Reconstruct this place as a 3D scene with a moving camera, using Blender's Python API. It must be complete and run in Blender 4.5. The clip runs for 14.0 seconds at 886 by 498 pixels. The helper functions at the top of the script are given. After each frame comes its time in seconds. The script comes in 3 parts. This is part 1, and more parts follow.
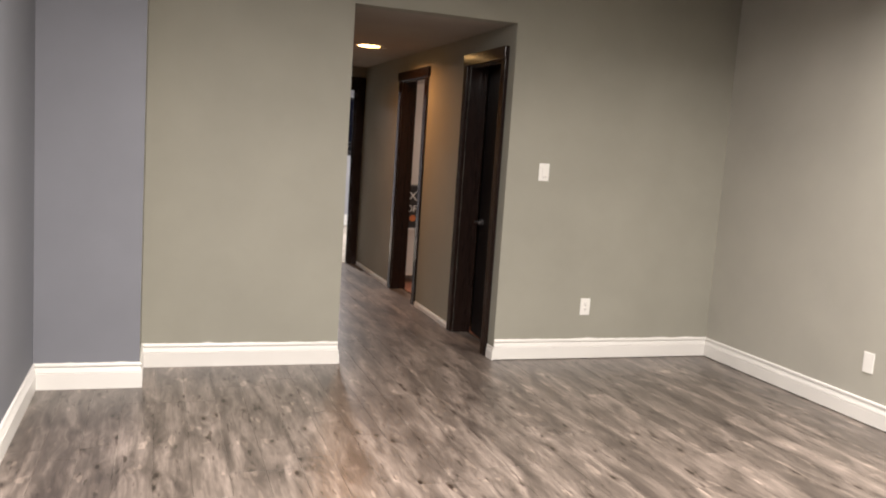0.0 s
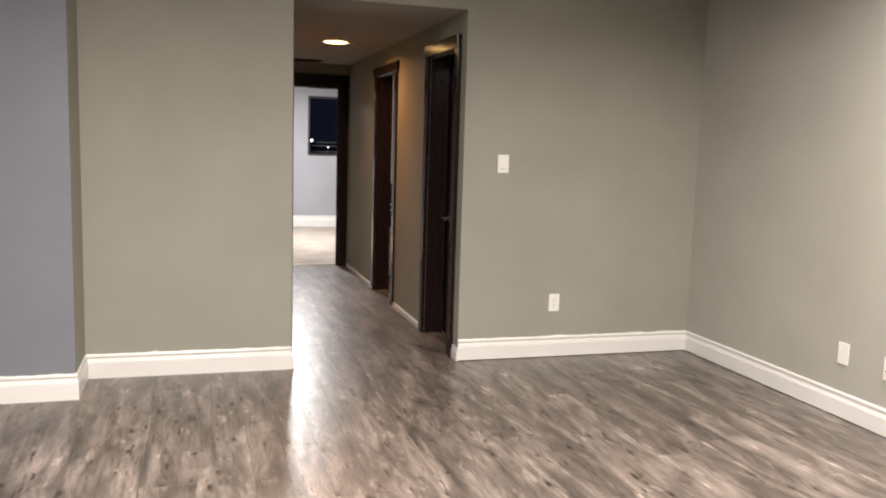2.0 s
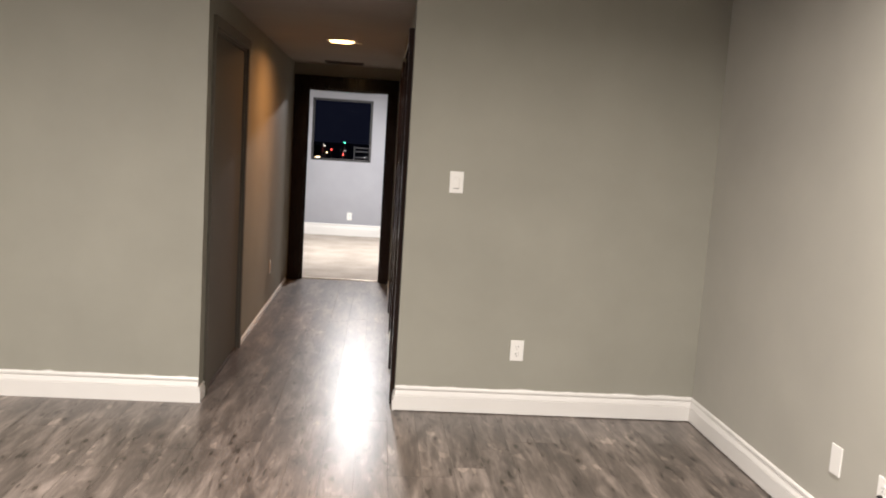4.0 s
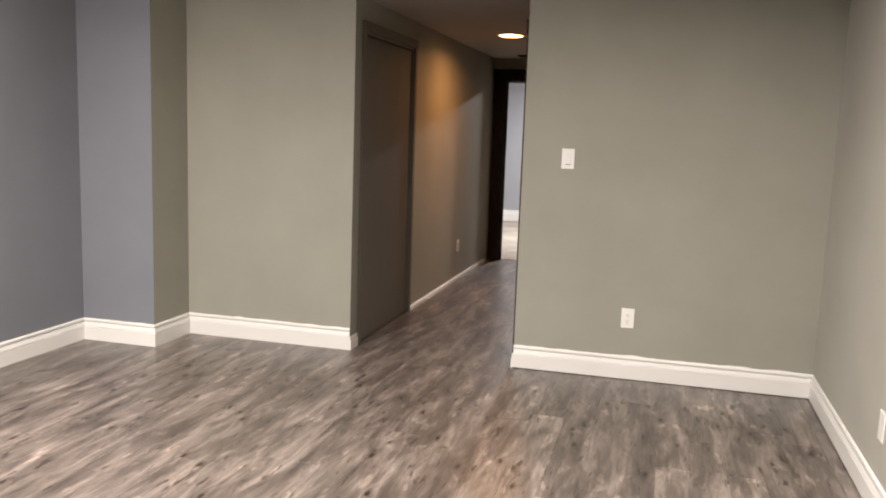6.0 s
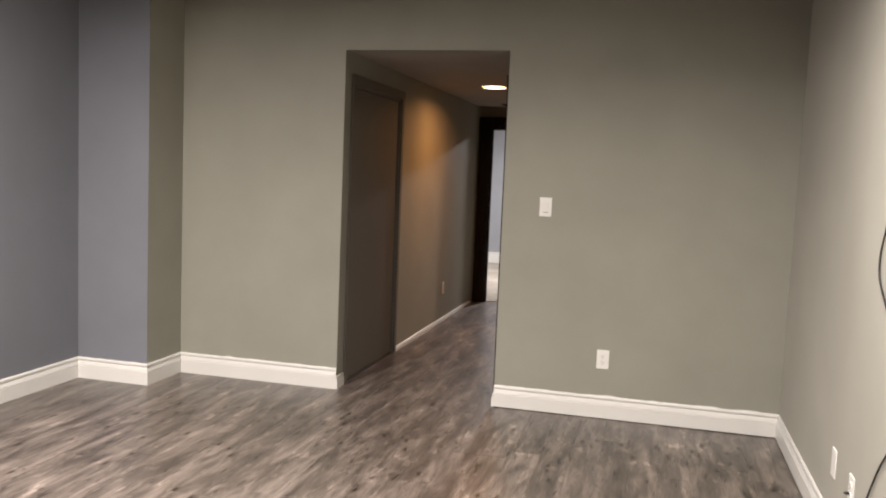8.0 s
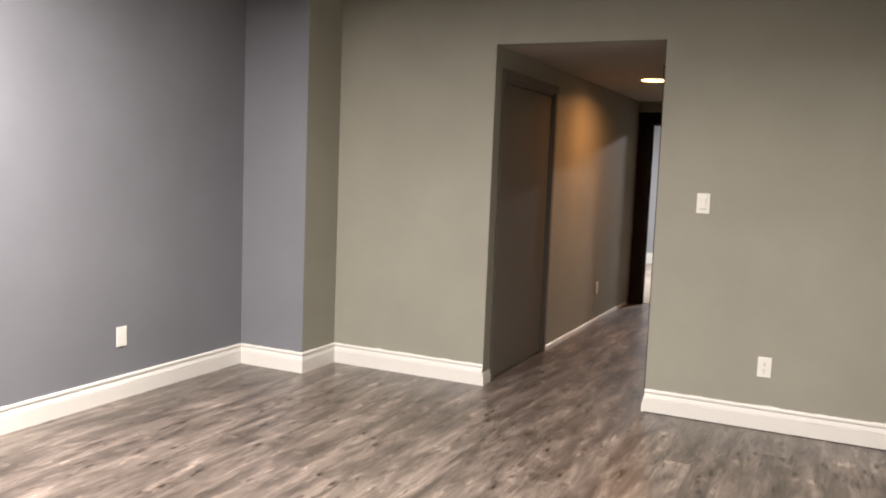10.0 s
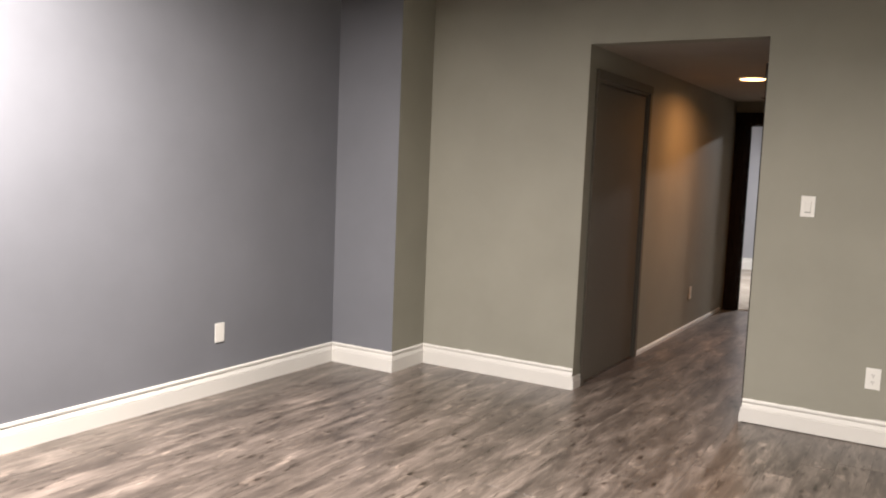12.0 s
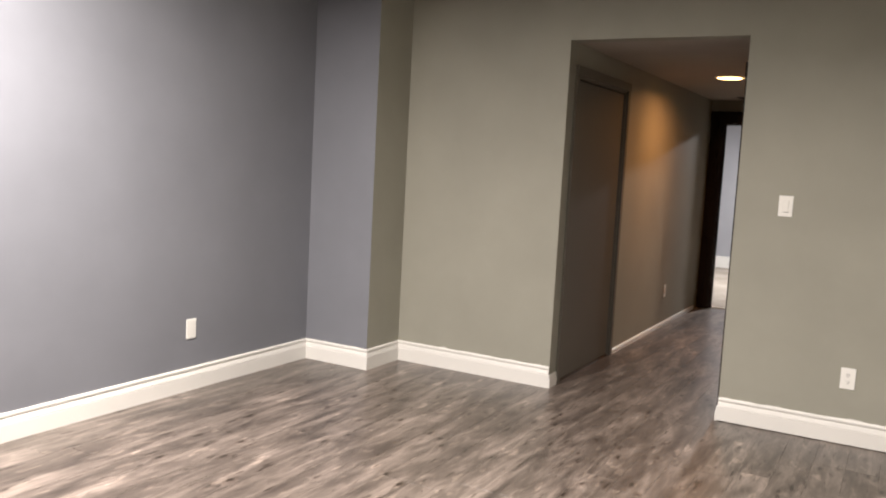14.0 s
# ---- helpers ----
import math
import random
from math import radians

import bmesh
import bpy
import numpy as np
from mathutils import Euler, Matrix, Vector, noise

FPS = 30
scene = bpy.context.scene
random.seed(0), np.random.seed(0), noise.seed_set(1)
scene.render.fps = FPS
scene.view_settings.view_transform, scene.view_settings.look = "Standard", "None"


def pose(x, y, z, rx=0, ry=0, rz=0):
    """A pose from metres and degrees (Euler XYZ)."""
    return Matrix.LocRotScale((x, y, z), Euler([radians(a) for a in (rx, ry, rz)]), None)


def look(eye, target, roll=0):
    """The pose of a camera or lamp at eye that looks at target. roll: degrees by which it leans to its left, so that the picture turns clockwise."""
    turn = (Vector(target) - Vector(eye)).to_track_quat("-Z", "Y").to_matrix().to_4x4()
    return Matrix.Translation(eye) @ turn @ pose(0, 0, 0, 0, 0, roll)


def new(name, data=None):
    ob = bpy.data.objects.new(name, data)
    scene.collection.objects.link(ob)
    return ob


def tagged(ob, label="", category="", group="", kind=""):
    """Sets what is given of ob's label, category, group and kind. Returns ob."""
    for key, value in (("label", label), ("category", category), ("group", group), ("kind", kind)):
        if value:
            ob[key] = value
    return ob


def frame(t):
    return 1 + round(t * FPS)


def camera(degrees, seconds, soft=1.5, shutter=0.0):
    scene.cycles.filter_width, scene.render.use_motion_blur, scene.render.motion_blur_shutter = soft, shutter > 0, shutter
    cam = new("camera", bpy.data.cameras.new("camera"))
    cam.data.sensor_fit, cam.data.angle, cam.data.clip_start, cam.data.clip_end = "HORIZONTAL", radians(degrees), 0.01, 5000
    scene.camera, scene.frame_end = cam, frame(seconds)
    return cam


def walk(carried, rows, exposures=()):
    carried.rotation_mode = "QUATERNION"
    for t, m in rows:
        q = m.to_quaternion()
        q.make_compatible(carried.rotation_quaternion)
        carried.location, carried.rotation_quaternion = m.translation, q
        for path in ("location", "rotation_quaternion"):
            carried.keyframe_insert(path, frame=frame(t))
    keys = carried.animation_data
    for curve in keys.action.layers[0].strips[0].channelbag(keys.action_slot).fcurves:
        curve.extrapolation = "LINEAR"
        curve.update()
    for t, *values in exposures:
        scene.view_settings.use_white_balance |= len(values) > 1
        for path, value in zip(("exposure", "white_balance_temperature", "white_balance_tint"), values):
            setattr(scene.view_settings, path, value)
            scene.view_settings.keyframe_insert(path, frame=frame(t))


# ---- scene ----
cam = camera(56.3, 14.0, soft=2.0)
PATH = [
    (0, (-1.09, -5.078, 1.412), (-0.441, -3.202, 1.168), 3.9),
    (0.5, (-1.163, -5.061, 1.413), (-0.711, -3.131, 1.145), 3.6),
    (1, (-1.19, -5.101, 1.44), (-0.722, -3.173, 1.188), 1.4),
    (1.5, (-0.935, -5.091, 1.411), (-0.389, -3.183, 1.163), 0.8),
    (2, (-0.552, -5.041, 1.402), (0.017, -3.14, 1.152), 1.7),
    (2.2, (-0.384, -4.972, 1.395), (0.181, -3.071, 1.14), 1.6),
    (4.3, (1.179, -4.433, 1.475), (1.132, -2.448, 1.236), 4.0),
    (4.5, (1.34, -4.403, 1.457), (1.144, -2.426, 1.229), 4.1),
    (4.8, (1.455, -4.515, 1.456), (1.168, -2.548, 1.238), 3.7),
    (5, (1.506, -4.6, 1.442), (1.195, -2.636, 1.229), 2.6),
    (5.5, (1.674, -4.833, 1.421), (1.275, -2.886, 1.193), 0.9),
    (6, (1.905, -4.911, 1.421), (1.398, -2.997, 1.141), 2.0),
    (6.5, (2.005, -4.978, 1.438), (1.476, -3.074, 1.128), 2.3),
    (7, (1.974, -5.116, 1.479), (1.478, -3.193, 1.24), 1.6),
    (7.5, (1.958, -5.165, 1.463), (1.504, -3.227, 1.266), 1.8),
    (8, (2.0, -5.117, 1.473), (1.51, -3.186, 1.29), 2.4),
    (8.5, (2.033, -5.041, 1.479), (1.415, -3.147, 1.302), 3.8),
    (9, (2.095, -4.992, 1.438), (1.331, -3.154, 1.247), 3.5),
    (9.2, (2.071, -5.004, 1.439), (1.274, -3.18, 1.24), 3.1),
    (11.3, (2.047, -5.036, 1.444), (1.11, -3.28, 1.257), 2.3),
    (11.5, (2.033, -5.035, 1.436), (1.06, -3.298, 1.245), 2.4),
    (12, (2.016, -5.034, 1.436), (0.984, -3.332, 1.236), 2.3),
    (12.5, (2.039, -5.02, 1.449), (1.031, -3.305, 1.247), 1.8),
    (13, (2.043, -5.006, 1.445), (1.092, -3.257, 1.249), 1.5),
    (13.5, (2.019, -4.996, 1.443), (1.07, -3.247, 1.247), 2.2),
    (14, (1.958, -4.996, 1.437), (0.985, -3.261, 1.228), 3.0),
]
walk(cam, [(t, look(eye, target, roll)) for t, eye, target, roll in PATH],
     [(0, 0.12), (0.5, -0.26), (1.0, -0.15), (1.5, -0.12), (2.0, 0.07), (4.5, 0.04), (5.0, 0.08), (5.5, 0.12), (6.0, 0.07), (6.5, -0.03),
      (7.0, -0.15), (7.5, -0.13), (8.0, -0.08), (8.5, -0.03), (9.0, 0.14), (11.5, -0.05), (12.0, -0.1), (13.0, -0.03), (14.0, 0.0)])

# Night outside: a faint blue city sky. The rooms are lit by their own lamps.
world = bpy.data.worlds.new("night")
scene.world = world
world.use_nodes = True
world.node_tree.nodes["Background"].inputs[0].default_value = (0.012, 0.014, 0.03, 1)
world.node_tree.nodes["Background"].inputs[1].default_value = 0.35

COOL = (1.0, 0.908, 0.848)
WARM = (1.0, 0.43, 0.14)
FARC = (1.0, 0.97, 0.97)


def disc_lamp(x, y, z, size, watts, color, spread=180):
    data = bpy.data.lights.new("lamp_light", "AREA")
    data.shape, data.size, data.energy, data.color = "DISK", size, watts, color
    data.spread = radians(spread)
    ob = new("lamp_light", data)
    ob.matrix_world = pose(x, y, z)
    return ob


# main room downlights, hall light, far bedroom light, bathroom light
ROOM_LAMPS = [(-0.64, -3.4), (2.22, -2.75)]
ROOM_WATTS = [298, 90]
ROOM_BEAMS = [174, 157]
CEIL = 2.75
for (lx, ly), w, beam in zip(ROOM_LAMPS, ROOM_WATTS, ROOM_BEAMS):
    disc_lamp(lx, ly, CEIL - 0.03, 0.16, w, COOL, beam)
disc_lamp(0.58, 2.06, 2.215, 0.17, 12.5, WARM, 162)
disc_lamp(0.73, 6.55, 2.40, 0.34, 165, FARC)
disc_lamp(2.1, 2.7, 2.37, 0.2, 16, (1.0, 0.80, 0.66))


# ---- materials ----
def mat(name, color, rough=0.5, metal=0.0):
    m = bpy.data.materials.new(name)
    m.use_nodes = True
    b = m.node_tree.nodes["Principled BSDF"]
    b.inputs["Base Color"].default_value = (*color, 1)
    b.inputs["Roughness"].default_value = rough
    b.inputs["Metallic"].default_value = metal
    return m, m.node_tree, b


def node(tree, kind, **values):
    n = tree.nodes.new(kind)
    for k, v in values.items():
        n.inputs[k.replace("_", " ")].default_value = v
    return n


def ramp(tree, source, stops):
    r = tree.nodes.new("ShaderNodeValToRGB")
    e = r.color_ramp.elements
    while len(e) < len(stops):
        e.new(0.5)
    for i, (p, c) in enumerate(stops):
        e[i].position, e[i].color = p, (*c, 1)
    tree.links.new(source, r.inputs[0])
    return r.outputs[0]


def paint(name, color, rough=0.55, peel=0.12, spots=0.06, sheen=0.5):
    """Rolled wall paint: faint large patches, roller stipple in the relief and the gloss."""
    m, t, b = mat(name, color, rough)
    b.inputs["Specular IOR Level"].default_value = sheen
    g = t.nodes.new("ShaderNodeNewGeometry")
    big = node(t, "ShaderNodeTexNoise", Scale=1.7, Detail=4.0, Roughness=0.55)
    fine = node(t, "ShaderNodeTexNoise", Scale=260.0, Detail=3.0)
    for n in (big, fine):
        t.links.new(g.outputs["Position"], n.inputs["Vector"])
    lo = tuple(c * (1 - spots) for c in color)
    hi = tuple(min(1, c * (1 + spots)) for c in color)
    t.links.new(ramp(t, big.outputs[0], [(0.3, lo), (0.7, hi)]), b.inputs["Base Color"])
    bump = node(t, "ShaderNodeBump", Strength=peel, Distance=0.002)
    t.links.new(fine.outputs[0], bump.inputs["Height"])
    t.links.new(bump.outputs[0], b.inputs["Normal"])
    rr = node(t, "ShaderNodeMapRange")
    rr.inputs[3].default_value, rr.inputs[4].default_value = rough - 0.06, rough + 0.08
    t.links.new(big.outputs[0], rr.inputs[0])
    t.links.new(rr.outputs[0], b.inputs["Roughness"])
    return m


def wood(name, dark, light, rough, stretch=(14, 14, 1.2)):
    """Stained wood with grain along the local z axis."""
    m, t, b = mat(name, dark, rough)
    b.inputs["Specular IOR Level"].default_value = 0.33
    tc = t.nodes.new("ShaderNodeTexCoord")
    mp = t.nodes.new("ShaderNodeMapping")
    mp.inputs["Scale"].default_value = stretch
    n = node(t, "ShaderNodeTexNoise", Scale=6.0, Detail=6.0, Roughness=0.65)
    t.links.new(tc.outputs["Object"], mp.inputs[0])
    t.links.new(mp.outputs[0], n.inputs["Vector"])
    t.links.new(ramp(t, n.outputs[0], [(0.3, dark), (0.75, light)]), b.inputs["Base Color"])
    bump = node(t, "ShaderNodeBump", Strength=0.12, Distance=0.001)
    t.links.new(n.outputs[0], bump.inputs["Height"])
    t.links.new(bump.outputs[0], b.inputs["Normal"])
    return m


def glow(name, color, strength):
    m, t, b = mat(name, (0.8, 0.8, 0.8))
    b.inputs["Emission Color"].default_value = (*color, 1)
    b.inputs["Emission Strength"].default_value = strength
    return m


def vinyl():
    """Weathered grey-brown oak vinyl planks: streaks along the plank, pale worn patches, knots."""
    m, t, b = mat("vinyl_plank", (0.2, 0.17, 0.15), 0.4)
    b.inputs["Specular IOR Level"].default_value = 0.22
    b.inputs["Coat Weight"].default_value = 0.46
    b.inputs["Coat Roughness"].default_value = 0.29
    L = t.links.new
    tc = t.nodes.new("ShaderNodeTexCoord")
    oi = t.nodes.new("ShaderNodeObjectInfo")
    shift = t.nodes.new("ShaderNodeVectorMath")
    shift.operation = "MULTIPLY_ADD"
    shift.inputs[1].default_value = (31.0, 57.0, 13.0)
    L(oi.outputs["Random"], shift.inputs[0])
    L(tc.outputs["Object"], shift.inputs[2])

    place = t.nodes.new("ShaderNodeNewGeometry").outputs["Position"]

    def layer(scale, detail, size, rough=0.6, warp=0.0, source=None):
        mp = t.nodes.new("ShaderNodeMapping")
        mp.inputs["Scale"].default_value = scale
        L(source or shift.outputs[0], mp.inputs[0])
        n = node(t, "ShaderNodeTexNoise", Scale=size, Detail=detail, Roughness=rough, Distortion=warp)
        L(mp.outputs[0], n.inputs["Vector"])
        return n.outputs[0]

    # knots: one in most cells, dark cores that the grain bends around
    mp = t.nodes.new("ShaderNodeMapping")
    mp.inputs["Scale"].default_value = (7.0, 2.7, 1)
    L(shift.outputs[0], mp.inputs[0])
    vor = node(t, "ShaderNodeTexVoronoi", Scale=1.0)
    vor.voronoi_dimensions = "2D"
    L(mp.outputs[0], vor.inputs["Vector"])
    bend = node(t, "ShaderNodeMapRange")
    bend.interpolation_type = "SMOOTHSTEP"
    for i, v in ((1, 0.0), (2, 0.34), (3, 0.085), (4, 0.0)):
        bend.inputs[i].default_value = v
    L(vor.outputs["Distance"], bend.inputs[0])
    bent = t.nodes.new("ShaderNodeVectorMath")
    bent.operation = "MULTIPLY_ADD"
    bent.inputs[1].default_value = (0.36, 0.0, 1.0)
    L(bend.outputs[0], bent.inputs[0])
    L(shift.outputs[0], bent.inputs[2])
    flow = bent.outputs[0]

    broad = layer((6.0, 1.3, 1), 3.0, 1.6, 0.55, 0.8, place)
    streak = layer((13.0, 1.25, 1), 5.0, 1.6, 0.60, 0.9, flow)
    grain = layer((75, 4.5, 1), 4.0, 1.5, 0.6, 0.3, flow)
    mix = t.nodes.new("ShaderNodeMix")
    mix.data_type = "FLOAT"
    mix.inputs[0].default_value = 0.50
    medium = layer((34, 4.0, 1), 4.0, 1.5, 0.62, 0.5, flow)
    both = t.nodes.new("ShaderNodeMix")
    both.data_type = "FLOAT"
    both.inputs[0].default_value = 0.42
    L(streak, both.inputs[2])
    L(medium, both.inputs[3])
    L(broad, mix.inputs[2])
    L(both.outputs[0], mix.inputs[3])
    tone = t.nodes.new("ShaderNodeMath")
    tone.operation = "MULTIPLY_ADD"
    tone.inputs[1].default_value = 0.055
    L(oi.outputs["Random"], tone.inputs[0])
    L(mix.outputs[0], tone.inputs[2])
    col = ramp(t, tone.outputs[0], [(0.40, (0.060, 0.048, 0.041)), (0.51, (0.118, 0.097, 0.082)),
                                    (0.61, (0.216, 0.179, 0.154)), (0.73, (0.365, 0.305, 0.266))])
    knot = ramp(t, vor.outputs["Distance"], [(0.045, (0.20, 0.17, 0.15)), (0.085, (0.80, 0.78, 0.76)), (0.12, (0.78, 0.76, 0.74)), (0.15, (1, 1, 1))])
    some = ramp(t, layer((5.0, 2.0, 1), 1.0, 1.3), [(0.51, (1, 1, 1)), (0.56, (0, 0, 0))])
    lift = t.nodes.new("ShaderNodeMix")
    lift.data_type, lift.blend_type = "RGBA", "LIGHTEN"
    lift.inputs[0].default_value = 1.0
    L(knot, lift.inputs[6])
    L(some, lift.inputs[7])
    knot = lift.outputs[2]
    fine = ramp(t, grain, [(0.3, (0.80, 0.79, 0.78)), (0.68, (1.08, 1.08, 1.08))])
    crack = ramp(t, layer((30, 5.0, 1), 2.0, 1.4, 0.5, 0.3), [(0.645, (1, 1, 1)), (0.70, (0.38, 0.35, 0.33))])
    chip = ramp(t, layer((17, 5.5, 1), 1.0, 1.2, 0.4, 0.2), [(0.675, (1, 1, 1)), (0.70, (1.55, 1.54, 1.52))])
    cur = col
    for other in (knot, fine, crack, chip):
        mm = t.nodes.new("ShaderNodeMix")
        mm.data_type, mm.blend_type = "RGBA", "MULTIPLY"
        mm.inputs[0].default_value = 1.0
        L(cur, mm.inputs[6])
        L(other, mm.inputs[7])
        cur = mm.outputs[2]
    L(cur, b.inputs["Base Color"])
    rr = node(t, "ShaderNodeMapRange")
    rr.inputs[3].default_value, rr.inputs[4].default_value = 0.32, 0.46
    L(streak, rr.inputs[0])
    L(rr.outputs[0], b.inputs["Roughness"])
    bump = node(t, "ShaderNodeBump", Strength=0.16, Distance=0.0012)
    L(grain, bump.inputs["Height"])
    L(bump.outputs[0], b.inputs["Normal"])
    return m


def carpet():
    m, t, b = mat("carpet_pile", (0.5, 0.45, 0.38), 0.95)
    g = t.nodes.new("ShaderNodeNewGeometry")
    big = node(t, "ShaderNodeTexNoise", Scale=2.5, Detail=3.0)
    tuft = node(t, "ShaderNodeTexNoise", Scale=180.0, Detail=3.0)
    for n in (big, tuft):
        t.links.new(g.outputs["Position"], n.inputs["Vector"])
    mx = t.nodes.new("ShaderNodeMath")
    mx.operation = "MULTIPLY_ADD"
    mx.inputs[1].default_value = 0.5
    t.links.new(tuft.outputs[0], mx.inputs[0])
    t.links.new(big.outputs[0], mx.inputs[2])
    t.links.new(ramp(t, mx.outputs[0], [(0.55, (0.27, 0.235, 0.195)), (0.95, (0.40, 0.35, 0.30))]), b.inputs["Base Color"])
    bump = node(t, "ShaderNodeBump", Strength=0.6, Distance=0.006)
    t.links.new(tuft.outputs[0], bump.inputs["Height"])
    t.links.new(bump.outputs[0], b.inputs["Normal"])
    return m


def tile_red():
    m, t, b = mat("terracotta", (0.3, 0.1, 0.05), 0.4)
    g = t.nodes.new("ShaderNodeNewGeometry")
    n = node(t, "ShaderNodeTexNoise", Scale=9.0, Detail=5.0)
    t.links.new(g.outputs["Position"], n.inputs["Vector"])
    t.links.new(ramp(t, n.outputs[0], [(0.3, (0.22, 0.08, 0.045)), (0.7, (0.36, 0.15, 0.08))]), b.inputs["Base Color"])
    return m


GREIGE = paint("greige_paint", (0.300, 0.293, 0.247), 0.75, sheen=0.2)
# Same greige made paler: the right wall's stronger light is in the colour.
GREIGE_LIT = paint("greige_paint_lit", (0.392, 0.380, 0.330), 0.75, sheen=0.2)
BLUE = paint("blue_grey_paint", (0.187, 0.194, 0.217), 0.7, sheen=0.2)
PALE = paint("pale_grey_paint", (0.325, 0.328, 0.350), 0.7, sheen=0.2)
CEILP = paint("ceiling_paint", (0.60, 0.58, 0.55), 0.85, 0.4, sheen=0.1)
# Darker than CEILP: the unseen room ceiling is dimmed to cut bounced light.
CEILR = paint("dimmed_ceiling_paint", (0.28, 0.265, 0.24), 0.85, 0.4, sheen=0.1)
# The hall's dimness is put into this darker ceiling colour.
HALLC = paint("hall_ceiling_dimmed", (0.38, 0.34, 0.30), 0.85, 0.3, sheen=0.1)
TRIM = paint("white_trim_paint", (0.73, 0.715, 0.68), 0.35, 0.06, 0.03)
# Wall greige darkened: shade on the closet side is put into the colour.
GREIGE_SHADE = paint("greige_paint_shaded", (0.150, 0.137, 0.115), 0.65, 0.05, sheen=0.2)
PINKP = paint("bath_wall_paint", (0.60, 0.54, 0.50), 0.5)
ESPRESSO = wood("espresso_wood", (0.010, 0.006, 0.005), (0.024, 0.013, 0.010), 0.17)
BLACKW = wood("black_door_wood", (0.006, 0.005, 0.005), (0.014, 0.011, 0.010), 0.35)
VINYL = vinyl()
CARPET = carpet()
TERRA = tile_red()
SUBFLOOR = paint("dark_seam", (0.05, 0.042, 0.036), 0.8)
PLASTIC = paint("white_plastic", (0.80, 0.79, 0.75), 0.3, 0.0, 0.01)
SLOT = mat("slot_black", (0.01, 0.01, 0.01), 0.5)[0]
RUBBER = mat("black_rubber", (0.012, 0.011, 0.011), 0.45)[0]
STEEL = mat("brushed_steel", (0.55, 0.55, 0.55), 0.3, 1.0)[0]
PEWTER = mat("dull_pewter", (0.11, 0.105, 0.105), 0.5, 0.6)[0]
BRONZE = mat("bronze_aluminium", (0.018, 0.016, 0.016), 0.55, 0.0)[0]
RAILM = mat("grey_rail_paint", (0.12, 0.12, 0.13), 0.6)[0]
STRIP = mat("pale_strip", (0.62, 0.56, 0.45), 0.35, 0.3)[0]
VENTM = mat("vent_brown", (0.05, 0.035, 0.025), 0.6)[0]
GLASS = mat("window_glass", (1, 1, 1), 0.0)[0]
GLASS.node_tree.nodes["Principled BSDF"].inputs["Transmission Weight"].default_value = 1.0
GLASS.node_tree.nodes["Principled BSDF"].inputs["IOR"].default_value = 1.05
ASPHALT = mat("asphalt", (0.04, 0.04, 0.042), 0.8)[0]
CITYW = glow("street_white", (1.0, 0.95, 0.9), 3.5)
CITYD = glow("street_dim", (0.9, 0.85, 1.0), 1.5)
CITYR = glow("street_red", (1.0, 0.08, 0.07), 5.0)
CITYG = glow("street_green", (0.1, 1.0, 0.6), 6.0)
CITYA = glow("street_amber", (1.0, 0.75, 0.45), 6.0)
CREAM = paint("cream_laminate", (0.62, 0.56, 0.50), 0.4, 0.02)
BOXBLK = paint("black_card", (0.018, 0.014, 0.014), 0.5, 0.02)
INKW = mat("white_print", (0.75, 0.72, 0.68), 0.5)[0]
INKO = mat("orange_print", (0.55, 0.16, 0.05), 0.5)[0]
WARMGLOW = glow("warm_diffuser", (1.0, 0.58, 0.22), 10.0)
COOLGLOW = glow("cool_diffuser", (1.0, 0.95, 0.88), 12.0)


# ---- mesh helpers ----
def part(name, bm, material, parent=None, label=""):
    me = bpy.data.meshes.new(name)
    bmesh.ops.recalc_face_normals(bm, faces=bm.faces[:])
    bm.to_mesh(me)
    bm.free()
    me.materials.append(material)
    ob = new(name, me)
    if parent:
        ob.parent = parent
    return tagged(ob, label)


def empty(name, m, label, category, group="", kind=""):
    ob = new(name)
    ob.empty_display_size = 0.05
    ob.matrix_world = m
    return tagged(ob, label, category, group, kind)


def box(bm, x0, x1, y0, y1, z0, z1, bevel=0.0):
    r = bmesh.ops.create_cube(bm, size=1)
    vs = r["verts"]
    bmesh.ops.scale(bm, vec=(x1 - x0, y1 - y0, z1 - z0), verts=vs)
    bmesh.ops.translate(bm, vec=((x0 + x1) / 2, (y0 + y1) / 2, (z0 + z1) / 2), verts=vs)
    if bevel:
        es = list({e for v in vs for e in v.link_edges})
        bmesh.ops.bevel(bm, geom=es, offset=bevel, segments=2, profile=0.5, affect="EDGES")
    return bm


def one_box(*a, bevel=0.0):
    return box(bmesh.new(), *a, bevel=bevel)


def disc(bm, x, y, z, r, h, seg=32, r2=None):
    g = bmesh.ops.create_cone(bm, cap_ends=True, segments=seg, radius1=r, radius2=r if r2 is None else r2, depth=h)
    bmesh.ops.translate(bm, vec=(x, y, z), verts=g["verts"])
    return bm


